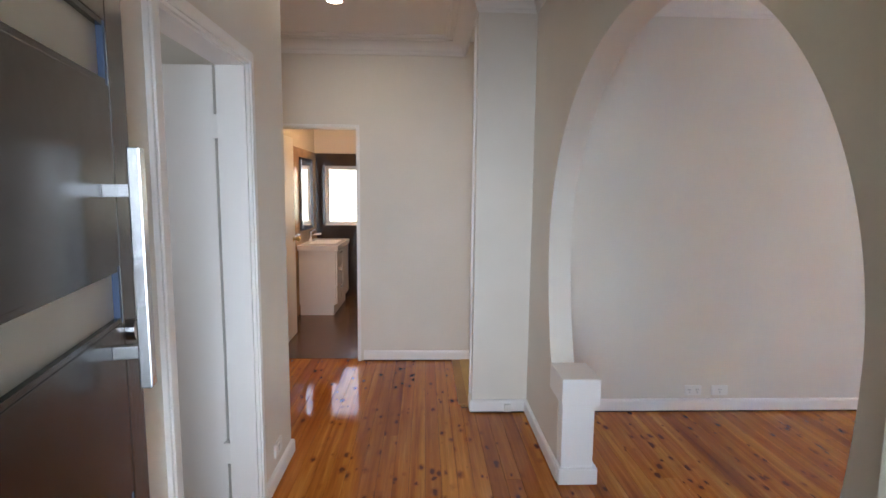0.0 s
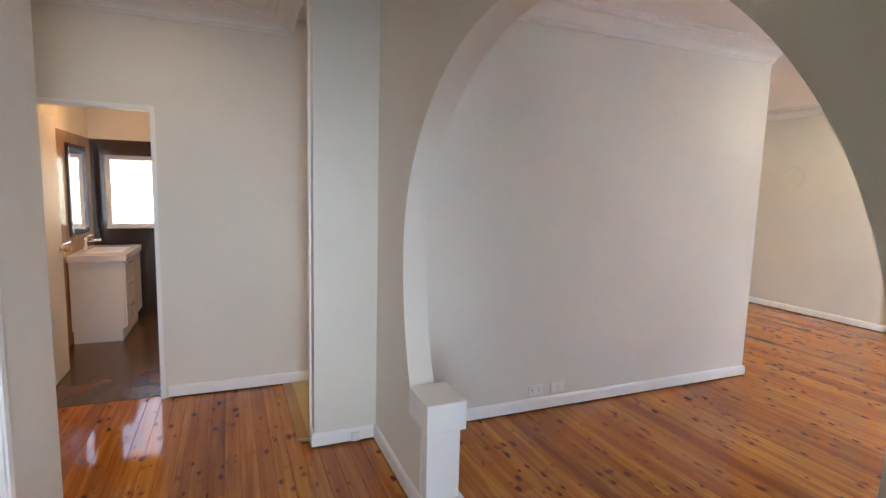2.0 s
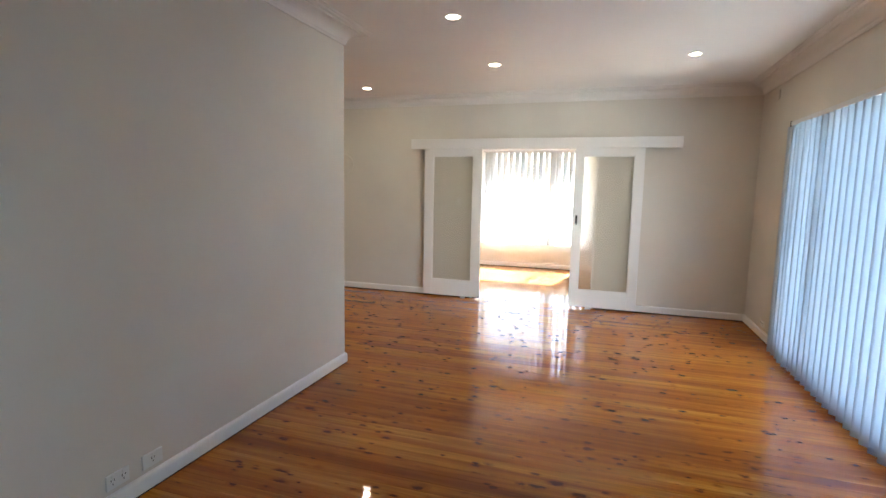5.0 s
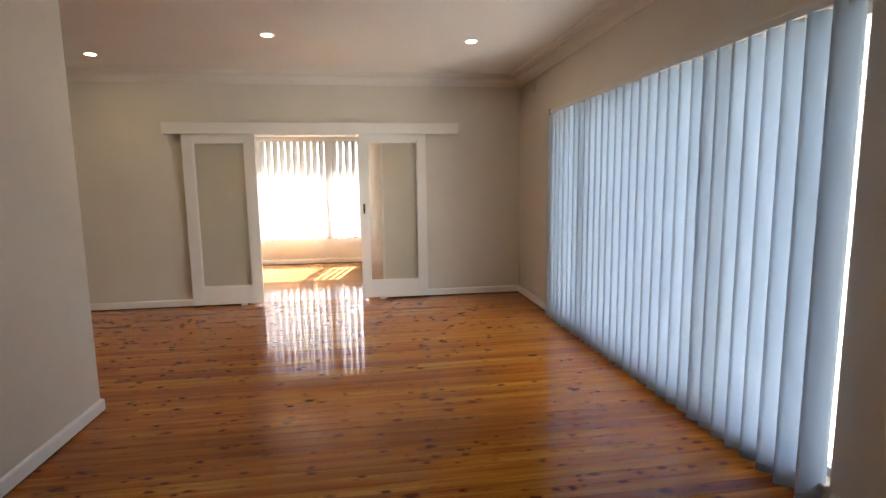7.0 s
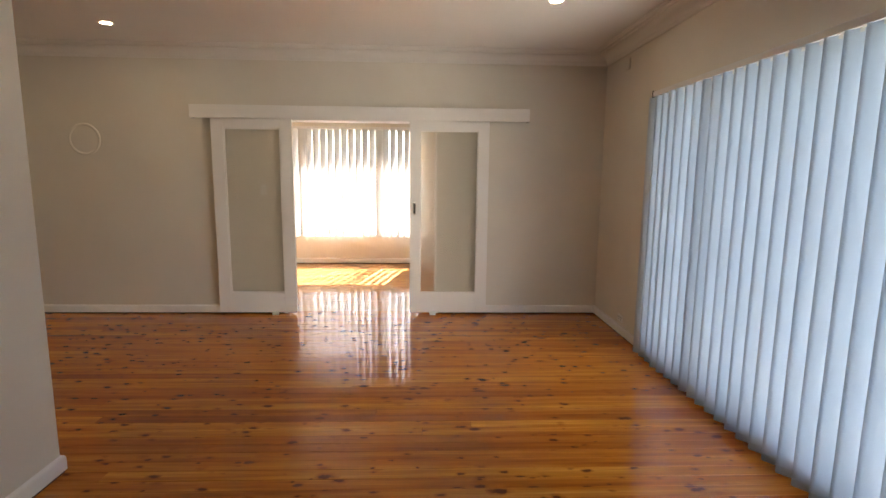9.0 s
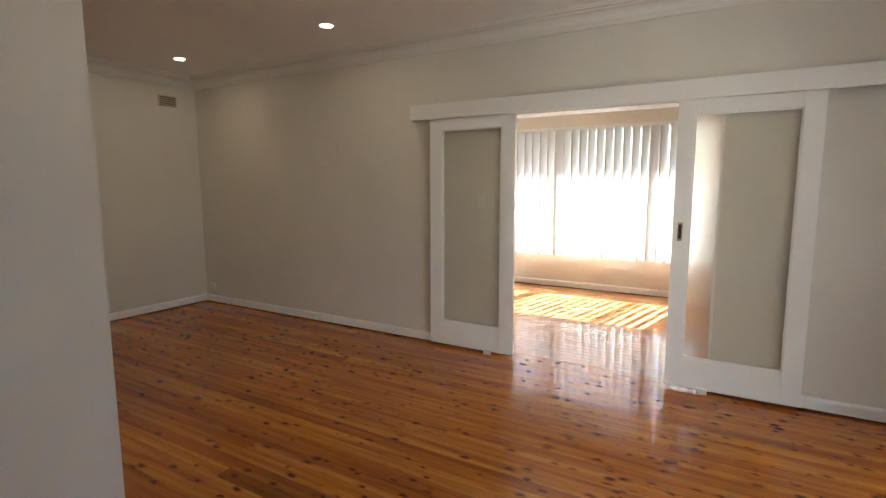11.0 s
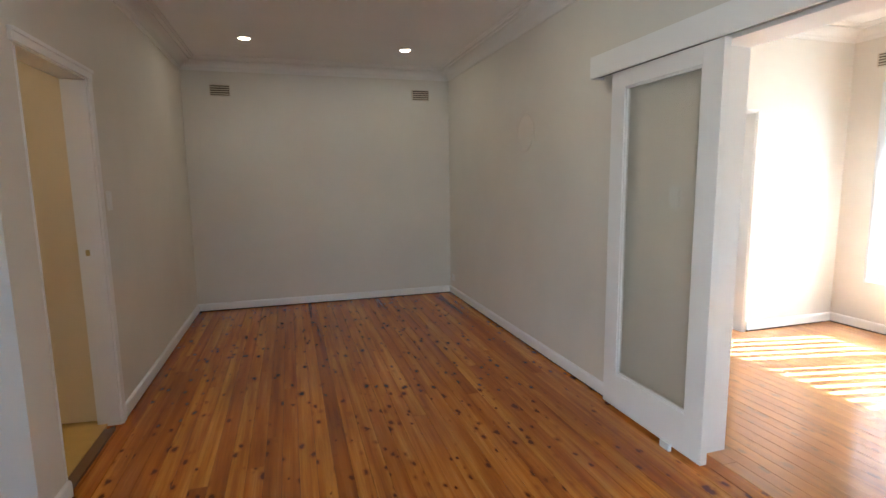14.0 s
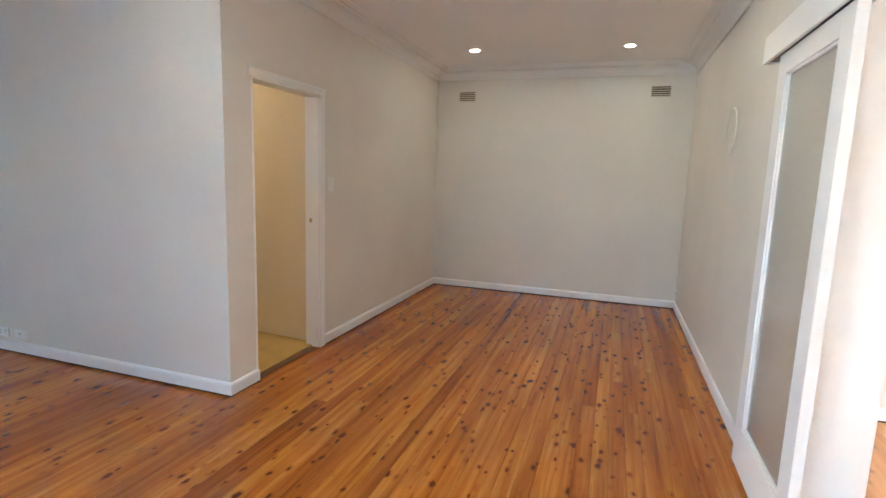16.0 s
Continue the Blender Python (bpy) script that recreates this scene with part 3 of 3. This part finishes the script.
# window_4 is made up and never in view; it goes with the back room lamp
window("window_4", "y", 7.18, 7.30, 8.10, 9.20, 0.90, 2.05, [8.65], "unseen two-pane window added to light the back room", (7.16, 7.22))
window("window_2", "x", 10.8, 11.0, 1.87, 4.54, 0.49, 2.29, [2.53, 3.88], "three-pane aluminium framed sunroom window", (10.775, 10.86))


def vane_mesh(width, z0, z1):
    bm = bmesh.new()
    n = 6
    cols = [[bm.verts.new((width * (i / n - 0.5), 0.005 * (1 - (2 * i / n - 1) ** 2) - 0.0025 + s, z)) for i in range(n + 1)] for z in (z0, z1) for s in (0.0005, -0.0005)]
    a, b, c, d = cols
    for i in range(n):
        bm.faces.new([a[i], a[i + 1], c[i + 1], c[i]])
        bm.faces.new([b[i], b[i + 1], d[i + 1], d[i]])
    bm.faces.new([a[0], b[0], d[0], c[0]])
    bm.faces.new([a[n], b[n], d[n], c[n]])
    return bm


def vertical_blind(label, axis, across, u0, u1, z0, z1, step, turn, cloth, width=0.127, odd=()):
    """Vertical blind: headrail, carriers, and hanging vanes each turned by turn degrees."""
    v = thing("vertical_blind", label, "blind")
    rail = box(across - 0.02, across + 0.02, u0, u1, z1, z1 + 0.035, 0.004) if axis == "x" else box(u0, u1, across - 0.025, across + 0.025, z1, z1 + 0.04, 0.004)
    part("headrail", rail, ALU, v, "white aluminium headrail")
    for u in (u0 + 0.004, u1 - 0.004):
        lo, hi = u - 0.004, u + 0.004
        cap = box(across - 0.024, across + 0.024, lo, hi, z1 - 0.006, z1 + 0.046, 0.002) if axis == "x" else box(lo, hi, across - 0.030, across + 0.030, z1 - 0.006, z1 + 0.046, 0.002)
        part("end_bracket", cap, DARK_METAL, v, "dark end bracket of the headrail")
    me = mesh_of("vane", vane_mesh(width, z0, z1 - 0.003), cloth, True)
    weight = mesh_of("bottom_weight", box(-width / 2 + 0.004, width / 2 - 0.004, -0.003, 0.003, z0 - 0.002, z0 + 0.035, 0.001), cloth)
    clip = mesh_of("carrier", box(-0.008, 0.008, -0.004, 0.004, z1 - 0.02, z1 + 0.003, 0.001), PLASTIC)
    rng = random.Random(7)
    n = int((u1 - u0 - 0.06) / step)
    for i in range(n + 1):
        u = u0 + 0.03 + (u1 - u0 - 0.06) * i / n
        a = dict(odd).get(i, turn) + rng.uniform(-3, 3) + (90 if axis == "x" else 0)
        m = pose(across, u, 0, 0, 0, a) if axis == "x" else pose(u, across, 0, 0, 0, a)
        vane = new("vane", me)
        vane.parent, vane.matrix_basis = v, m
        for name, data in (("bottom_weight", weight), ("carrier", clip)):
            o = new(name, data)
            o.parent = vane
    return v


vertical_blind("pale blue-grey fabric vertical blind, half-turned vanes, floor length", "y", -0.045, 2.96, 6.30, 0.022, 2.16, 0.112, 40, CLOTH, odd=((0, 76), (1, 55), (8, 27), (9, 33), (25, 57), (26, 63)))
vertical_blind("white fabric vertical blind with open vanes", "x", 10.735, 1.85, 4.56, 0.47, 2.26, 0.112, 46, SUN_CLOTH, odd=((17, 12), (6, 20)))



# ---- garden seen past the end of the living room blind ----
thing("path", "pale concrete garden path along the house", "path", box(1.4, 9.0, -2.3, -0.95, -0.62, -0.585, 0.01), painted("pale_concrete", (0.42, 0.41, 0.39), 0.85, 0.12, 0.3, 3), kind="structure")
BARK = painted("bark", (0.12, 0.085, 0.06), 0.9, 0.35, 0.9, 6)


def leaf_material():
    m, nt, b = nodes_of("leaves")
    g = nt.nodes.new("ShaderNodeNewGeometry")
    col = ramp(nt, g.outputs["Random Per Island"], [(0.0, (0.035, 0.060, 0.018)), (0.6, (0.06, 0.10, 0.028)), (1.0, (0.11, 0.14, 0.045))])
    nt.links.new(col, b.inputs["Base Color"])
    b.inputs["Roughness"].default_value = 0.55
    return m


LEAVES = leaf_material()


def garden_tree(x, y, height, spread, seed, label):
    """A trunk with forking limbs, and leaves scattered in clumps round the limb ends."""
    r = random.Random(seed)
    t = thing("tree", label, "tree", at=(x, y, -0.6))
    fork = height * 0.34
    part("trunk", tube((0, 0, -0.1), (0.06, 0.03, fork), 0.17, 0.11, 12), BARK, t, "", True)
    crown = bmesh.new()
    for i in range(9):
        a = i * 2.4 + r.uniform(-0.3, 0.3)
        reach = spread * r.uniform(0.45, 0.9)
        tip = Vector((reach * math.cos(a), reach * math.sin(a), height * r.uniform(0.52, 0.95)))
        elbow = Vector((tip.x * 0.45, tip.y * 0.4, fork + (tip.z - fork) * 0.6))
        bm = tube((0.06, 0.03, fork - 0.08), elbow, 0.075, 0.045, 8)
        add_tube(bm, elbow, tip, 0.045, 0.012, 8)
        part("limb", bm, BARK, t, "", True)
        for k in range(4):
            c = tip.lerp(elbow, k * 0.22) + Vector([r.gauss(0, 0.28) for q in range(3)])
            for n in range(60):
                p = c + Vector([r.gauss(0, 0.33) for q in range(3)])
                u = Vector([r.gauss(0, 1) for q in range(3)]).normalized()
                w = u.orthogonal().normalized()
                half, wide = r.uniform(0.05, 0.09), r.uniform(0.02, 0.035)
                crown.faces.new([crown.verts.new(p + d) for d in (-u * half, w * wide, u * half, -w * wide)])
    part("crown", crown, LEAVES, t, "loose dark green crown of small leaves")
    return t


garden_tree(8.7, -6.6, 5.2, 1.9, 5, "leafy green garden tree on the lawn")
garden_tree(10.6, -8.8, 6.0, 2.3, 8, "leafy green garden tree on the lawn")


def paling_fence(x0, x1, y):
    f = thing("fence", "weathered timber paling fence behind the lawn", "fence")
    wood = painted("grey_paling", (0.24, 0.21, 0.18), 0.85, 0.25, 0.6, 4)
    for z in (-0.15, 0.65):
        part("rail", box(x0, x1, y - 0.055, y - 0.015, z, z + 0.08), wood, f)
    pale = mesh_of("paling", box(-0.046, 0.046, -0.012, 0.012, -0.6, 1.0, 0.003), wood)
    for i in range(int((x1 - x0) / 0.1)):
        p = new("paling", pale)
        p.parent, p.location = f, (x0 + 0.05 + i * 0.1, y, 0.008 * math.sin(i * 2.3))


paling_fence(6.0, 16.0, -10.5)

# ---- ceiling lamps ----
def downlight_at(x, y, lit=LED):
    d = thing("downlight", "lit recessed round white ceiling downlight", "downlight", group="ceiling downlights", at=(x, y, HEIGHT))
    bm = bmesh.new()
    seg = 32
    rings = [[bm.verts.new((r * math.cos(a), r * math.sin(a), z)) for a in np.linspace(0, 2 * math.pi, seg, endpoint=False)] for r, z in ((0.062, 0.004), (0.062, -0.004), (0.057, -0.008), (0.046, -0.006), (0.044, 0.004))]
    for a, b in zip(rings, rings[1:]):
        for i in range(seg):
            bm.faces.new([a[i], a[(i + 1) % seg], b[(i + 1) % seg], b[i]])
    part("bezel", bm, PLASTIC, d, "white bezel ring", True)
    part("diffuser", tube((0, 0, -0.004), (0, 0, 0.002), 0.0445, seg=32), lit, d, "glowing lamp disc")
    return d


for x, y in ((6.01, 2.71), (6.03, 0.86), (6.84, 4.56), (5.335, 6.54), (6.885, 6.63), (4.52, 2.70)):
    downlight_at(x, y)
downlight_at(-0.07, 3.85, LED_HALL)
downlight_at(-0.25, 6.0, LED_BATH)
# this downlight is out of view, added as warm fill for the kitchen
downlight_at(3.2, 4.25, KITCHEN_FILL)


# ---- small fixtures ----
def socket(m, label, twin=True):
    s = thing("wall_socket", label, "socket", group="power sockets")
    s.matrix_world = m
    part("plate", box(-0.058, 0.058, -0.011, 0.0, -0.036, 0.036, 0.004), PLASTIC, s)
    for cx in ((-0.028, 0.028) if twin else (0.0,)):
        bm = bmesh.new()
        for dx, tilt in ((-0.008, 0.4), (0.008, -0.4)):
            c = add_box(bm, cx + dx - 0.0015, cx + dx + 0.0015, -0.0125, -0.010, 0.002, 0.012)
        add_box(bm, cx - 0.0015, cx + 0.0015, -0.0125, -0.010, -0.016, -0.007)
        # black bars on the plate stand for the dark inside the pin holes
        part("pin_hole_shade", bm, SLOT_BLACK, s)
        part("rocker", box(cx - 0.006, cx + 0.006, -0.0145, -0.010, 0.018, 0.030, 0.001), PLASTIC, s)
    return s


socket(pose(2.44, 3.65, 0.155), "white double power socket above the baseboard")
socket(pose(2.63, 3.65, 0.155), "white data socket above the baseboard", False)
socket(pose(-0.225, 2.83, 0.19, 0, 0, 90), "white power socket above the baseboard", False)
socket(pose(6.86, -0.10, 0.165, 0, 0, 180), "white power socket above the baseboard")
socket(pose(7.62, 7.36, 0.22, 0, 0, -90), "white power socket in the corner of the room", False)
thing("cable_cap", "small white cable cap on the baseboard", "cable cap", box(1.10, 1.15, 3.605, 3.633, 0.02, 0.07, 0.004), PLASTIC)


def light_switch(m):
    s = thing("light_switch", "white plastic light switch plate", "switch", group="light switches")
    s.matrix_world = m
    part("plate", box(-0.036, 0.036, -0.010, 0.0, -0.058, 0.058, 0.004), PLASTIC, s)
    part("rocker", box(-0.006, 0.006, -0.014, -0.009, -0.010, 0.010, 0.002), PLASTIC, s)


light_switch(pose(4.60, 4.87, 1.36, 0, 0, 90))
light_switch(pose(7.62, 3.52, 1.35, 0, 0, -90))


def air_vent(m, width=0.21, height=0.12):
    v = thing("air_vent", "cream slotted wall air vent", "vent", group="wall vents")
    v.matrix_world = m
    part("backing", box(-width / 2, width / 2, -0.004, 0.0, -height / 2, height / 2), VENT_DARK, v)
    bm = bmesh.new()
    for a, b, c, d in ((-width / 2, width / 2, height / 2 - 0.008, height / 2), (-width / 2, width / 2, -height / 2, -height / 2 + 0.008), (-width / 2, -width / 2 + 0.008, -height / 2, height / 2), (width / 2 - 0.008, width / 2, -height / 2, height / 2)):
        add_box(bm, a, b, -0.014, 0.0, c, d)
    part("vent_frame", bm, VENT_CREAM, v)
    for i in range(4):
        z = -height / 2 + height * (i + 1) / 5
        bm = box(-width / 2 + 0.006, width / 2 - 0.006, -0.013, -0.004, z - 0.006, z + 0.004, 0.001)
        part("slat", bm, VENT_CREAM, v)


air_vent(pose(4.99, 7.5, 2.465))
air_vent(pose(7.26, 7.5, 2.485))
air_vent(pose(10.80, 4.60, 2.47, 0, 0, -90))
thing("cover_plate", "cream painted round-cornered cover plate high on the wall", "cover plate", box(7.00, 7.12, -0.10, -0.088, 2.52, 2.62, 0.004), WALL)


def medallion(x, y, z, r):
    bm = bmesh.new()
    seg = 48
    prof = [(r, 0.0), (r - 0.003, 0.005), (r - 0.012, 0.008), (r - 0.022, 0.006), (r - 0.028, 0.002), (r - 0.034, 0.0015), (0.0, 0.0015)]
    rings = []
    for rad, h in prof[:-1]:
        rings.append([bm.verts.new((x - h, y + rad * math.cos(a), z + rad * math.sin(a))) for a in np.linspace(0, 2 * math.pi, seg, endpoint=False)])
    for a, b in zip(rings, rings[1:]):
        for i in range(seg):
            bm.faces.new([a[i], a[(i + 1) % seg], b[(i + 1) % seg], b[i]])
    bm.faces.new(rings[-1])
    return thing("wall_medallion", "round raised disc painted over in wall colour", "medallion", bm, WALL)


medallion(7.62, 5.33, 1.85, 0.165)

# ---- bathroom ----
thing("wall_tiles", "dark brown glossy tiles round the bathroom window", "wall tiles", cells("y", 7.488, 7.50, [-1.0, -0.86, -0.12, 0.88], [0.0, 1.03, 1.86, 2.03], lambda u, w: not (-0.86 < u < -0.12 and 1.03 < w < 1.86)), BATH_DARK, kind="structure")
thing("wall_tiles", "tan glossy tiles on the bathroom side wall", "wall tiles", box(-1.0, -0.988, 4.85, 7.488, 0.0, 2.03), BATH_TAN, kind="structure")
window("window_3", "y", 7.5, 7.62, -0.86, -0.12, 1.03, 1.86, [], "frosted bathroom window in a white frame", (7.46, 7.55), BATH_GLASS)
vanity = thing("vanity", "white laminate bathroom vanity with drawers", "vanity")
part("carcass", box(-0.975, -0.535, 6.38, 7.28, 0.13, 0.795, 0.002), LAMINATE, vanity)
part("kickboard", box(-0.965, -0.56, 6.385, 7.27, 0.0, 0.13), LAMINATE, vanity)
for i, (z0, z1) in enumerate(((0.145, 0.355), (0.362, 0.572), (0.579, 0.785))):
    d = part("drawer_front", box(-0.533, -0.515, 6.385, 6.78, z0, z1, 0.002), LAMINATE, vanity)
    part("handle", box(-0.514, -0.494, 6.50, 6.66, z1 - 0.03, z1 - 0.018, 0.003), POLISHED, d, "chrome bar handle")
part("door", box(-0.533, -0.515, 6.79, 7.275, 0.145, 0.785, 0.002), LAMINATE, vanity)
top = bmesh.new()
add_box(top, -0.985, -0.50, 6.36, 7.30, 0.797, 0.86, 0.006)
part("basin_top", top, CERAMIC, vanity, "white ceramic basin top")
part("basin_bowl", box(-0.90, -0.57, 6.60, 7.06, 0.858, 0.864, 0.003), PLASTIC, vanity)
tap = thing("tap", "chrome basin mixer tap on the vanity", "tap")
part("tap_body", tube((-0.93, 6.83, 0.86), (-0.93, 6.83, 0.99), 0.019), POLISHED, tap, "", True)
part("spout", tube((-0.93, 6.83, 0.955), (-0.79, 6.83, 0.965), 0.012), POLISHED, tap, "", True)
part("lever", tube((-0.93, 6.83, 0.995), (-0.86, 6.83, 1.02), 0.007), POLISHED, tap, "", True)
mirror = thing("bathroom_mirror", "wall mirror in a dark frame above the vanity", "mirror")
part("mirror_frame", box(-0.988, -0.965, 6.55, 7.20, 1.02, 1.92, 0.003), BATH_DARK, mirror)
part("mirror_glass", box(-0.966, -0.962, 6.59, 7.16, 1.06, 1.88), MIRROR, mirror)
towel = thing("towel_rail", "chrome towel rail on the tiled wall", "towel rail")
part("rail", tube((-0.93, 5.75, 1.0), (-0.93, 6.3, 1.0), 0.009), POLISHED, towel)
for y in (5.78, 6.27):
    part("post", tube((-0.99, y, 1.0), (-0.93, y, 1.0), 0.011), POLISHED, towel)

# ---- floors ----
thing("floor_bath", "brown tiled bathroom floor", "floor", box(-1.0, 0.88, 4.79, 7.5, -0.06, 0.004), BATH_FLOOR, kind="structure")
thing("floor_kitchen", "yellow-tan vinyl kitchen floor", "floor", box(0.865, 4.53, 3.70, 7.5, -0.06, 0.016), VINYL, kind="structure")
thing("threshold", "worn dark timber threshold strip", "threshold", box(4.53, 4.59, 3.92, 4.62, -0.02, 0.012, 0.004), painted("threshold_wood", (0.16, 0.07, 0.025), 0.5, 0.2), kind="structure")
thing("threshold", "worn dark timber threshold strip", "threshold", box(0.795, 0.866, 3.77, 4.735, -0.02, 0.010, 0.004), painted("threshold_wood_hall", (0.42, 0.24, 0.09), 0.5, 0.2), kind="structure")
thing("floor_bedroom", "timber bedroom floor", "floor", box(-3.5, -0.34, 0.66, 2.98, -0.06, 0.0), painted("bedroom_floor", (0.32, 0.14, 0.05), 0.3, 0.2), kind="structure")
# unseen slab, run out to y -2.6 to cut green bounce from the lawn
thing("porch", "unseen grey concrete slab added outside the front door", "porch", box(-3.6, 1.26, -2.6, 0.45, -0.2, -0.03), painted("concrete", (0.20, 0.195, 0.19), 0.85, 0.15, 0.4, 3), kind="structure")

floor = thing("floor", "polished orange cypress floorboards with dark knots", "floor", box(-2.5, 10.9, -0.28, 7.55, -0.10, -0.021), GAP, kind="structure")
PITCH, BOARD = 0.0862, 0.0850


def board_mesh(length, wood):
    """One board: a bar with eased upper edges."""
    h, c = BOARD / 2, 0.0009
    sec = [(-h, -0.02), (h, -0.02), (h, -c), (h - c, 0.0), (-h + c, 0.0), (-h, -c)]
    verts = [(x, y, z) for y in (0.0, length) for x, z in sec]
    faces = [[i, (i + 1) % 6, 6 + (i + 1) % 6, 6 + i] for i in range(6)] + [list(range(5, -1, -1)), list(range(6, 12))]
    me = bpy.data.meshes.new("floorboard")
    me.from_pydata(verts, [], faces)
    me.materials.append(wood)
    return me


def runs(x):
    """Where boards lie along y at this x."""
    if x < -0.30:
        return [(3.06, 4.79)]
    if x < 0.83:
        return [(0.52, 4.79)]
    if x < 1.33:
        return [(0.52, 3.72)]
    if x < 4.54:
        return [(-0.18, 3.72)]
    if x < 7.70:
        return [(-0.18, 7.55)]
    return [(1.40, 7.55)]


rng = random.Random(3)
cache = {}
x = -2.42
while x < 10.86:
    for y0, y1 in runs(x):
        y = y0
        while y < y1 - 0.01:
            length = round(rng.choice((3.6, 4.2, 4.8, 5.4, 6.0)), 2) if y > y0 else round(rng.uniform(1.4, 6.2), 1)
            if y1 - (y + length) < 0.9:
                length = y1 - y
            # sunroom boards take the copy with the glare painted in
            wood = GLARE_WOOD if x > 7.75 else WOOD
            key = (round(length, 3), wood.name)
            if key not in cache:
                cache[key] = board_mesh(key[0] - 0.0012, wood)
            b = new("floorboard", cache[key])
            b.location = (x, y, rng.uniform(-0.0006, 0.0))
            b.parent = floor
            y += length
    x += PITCH
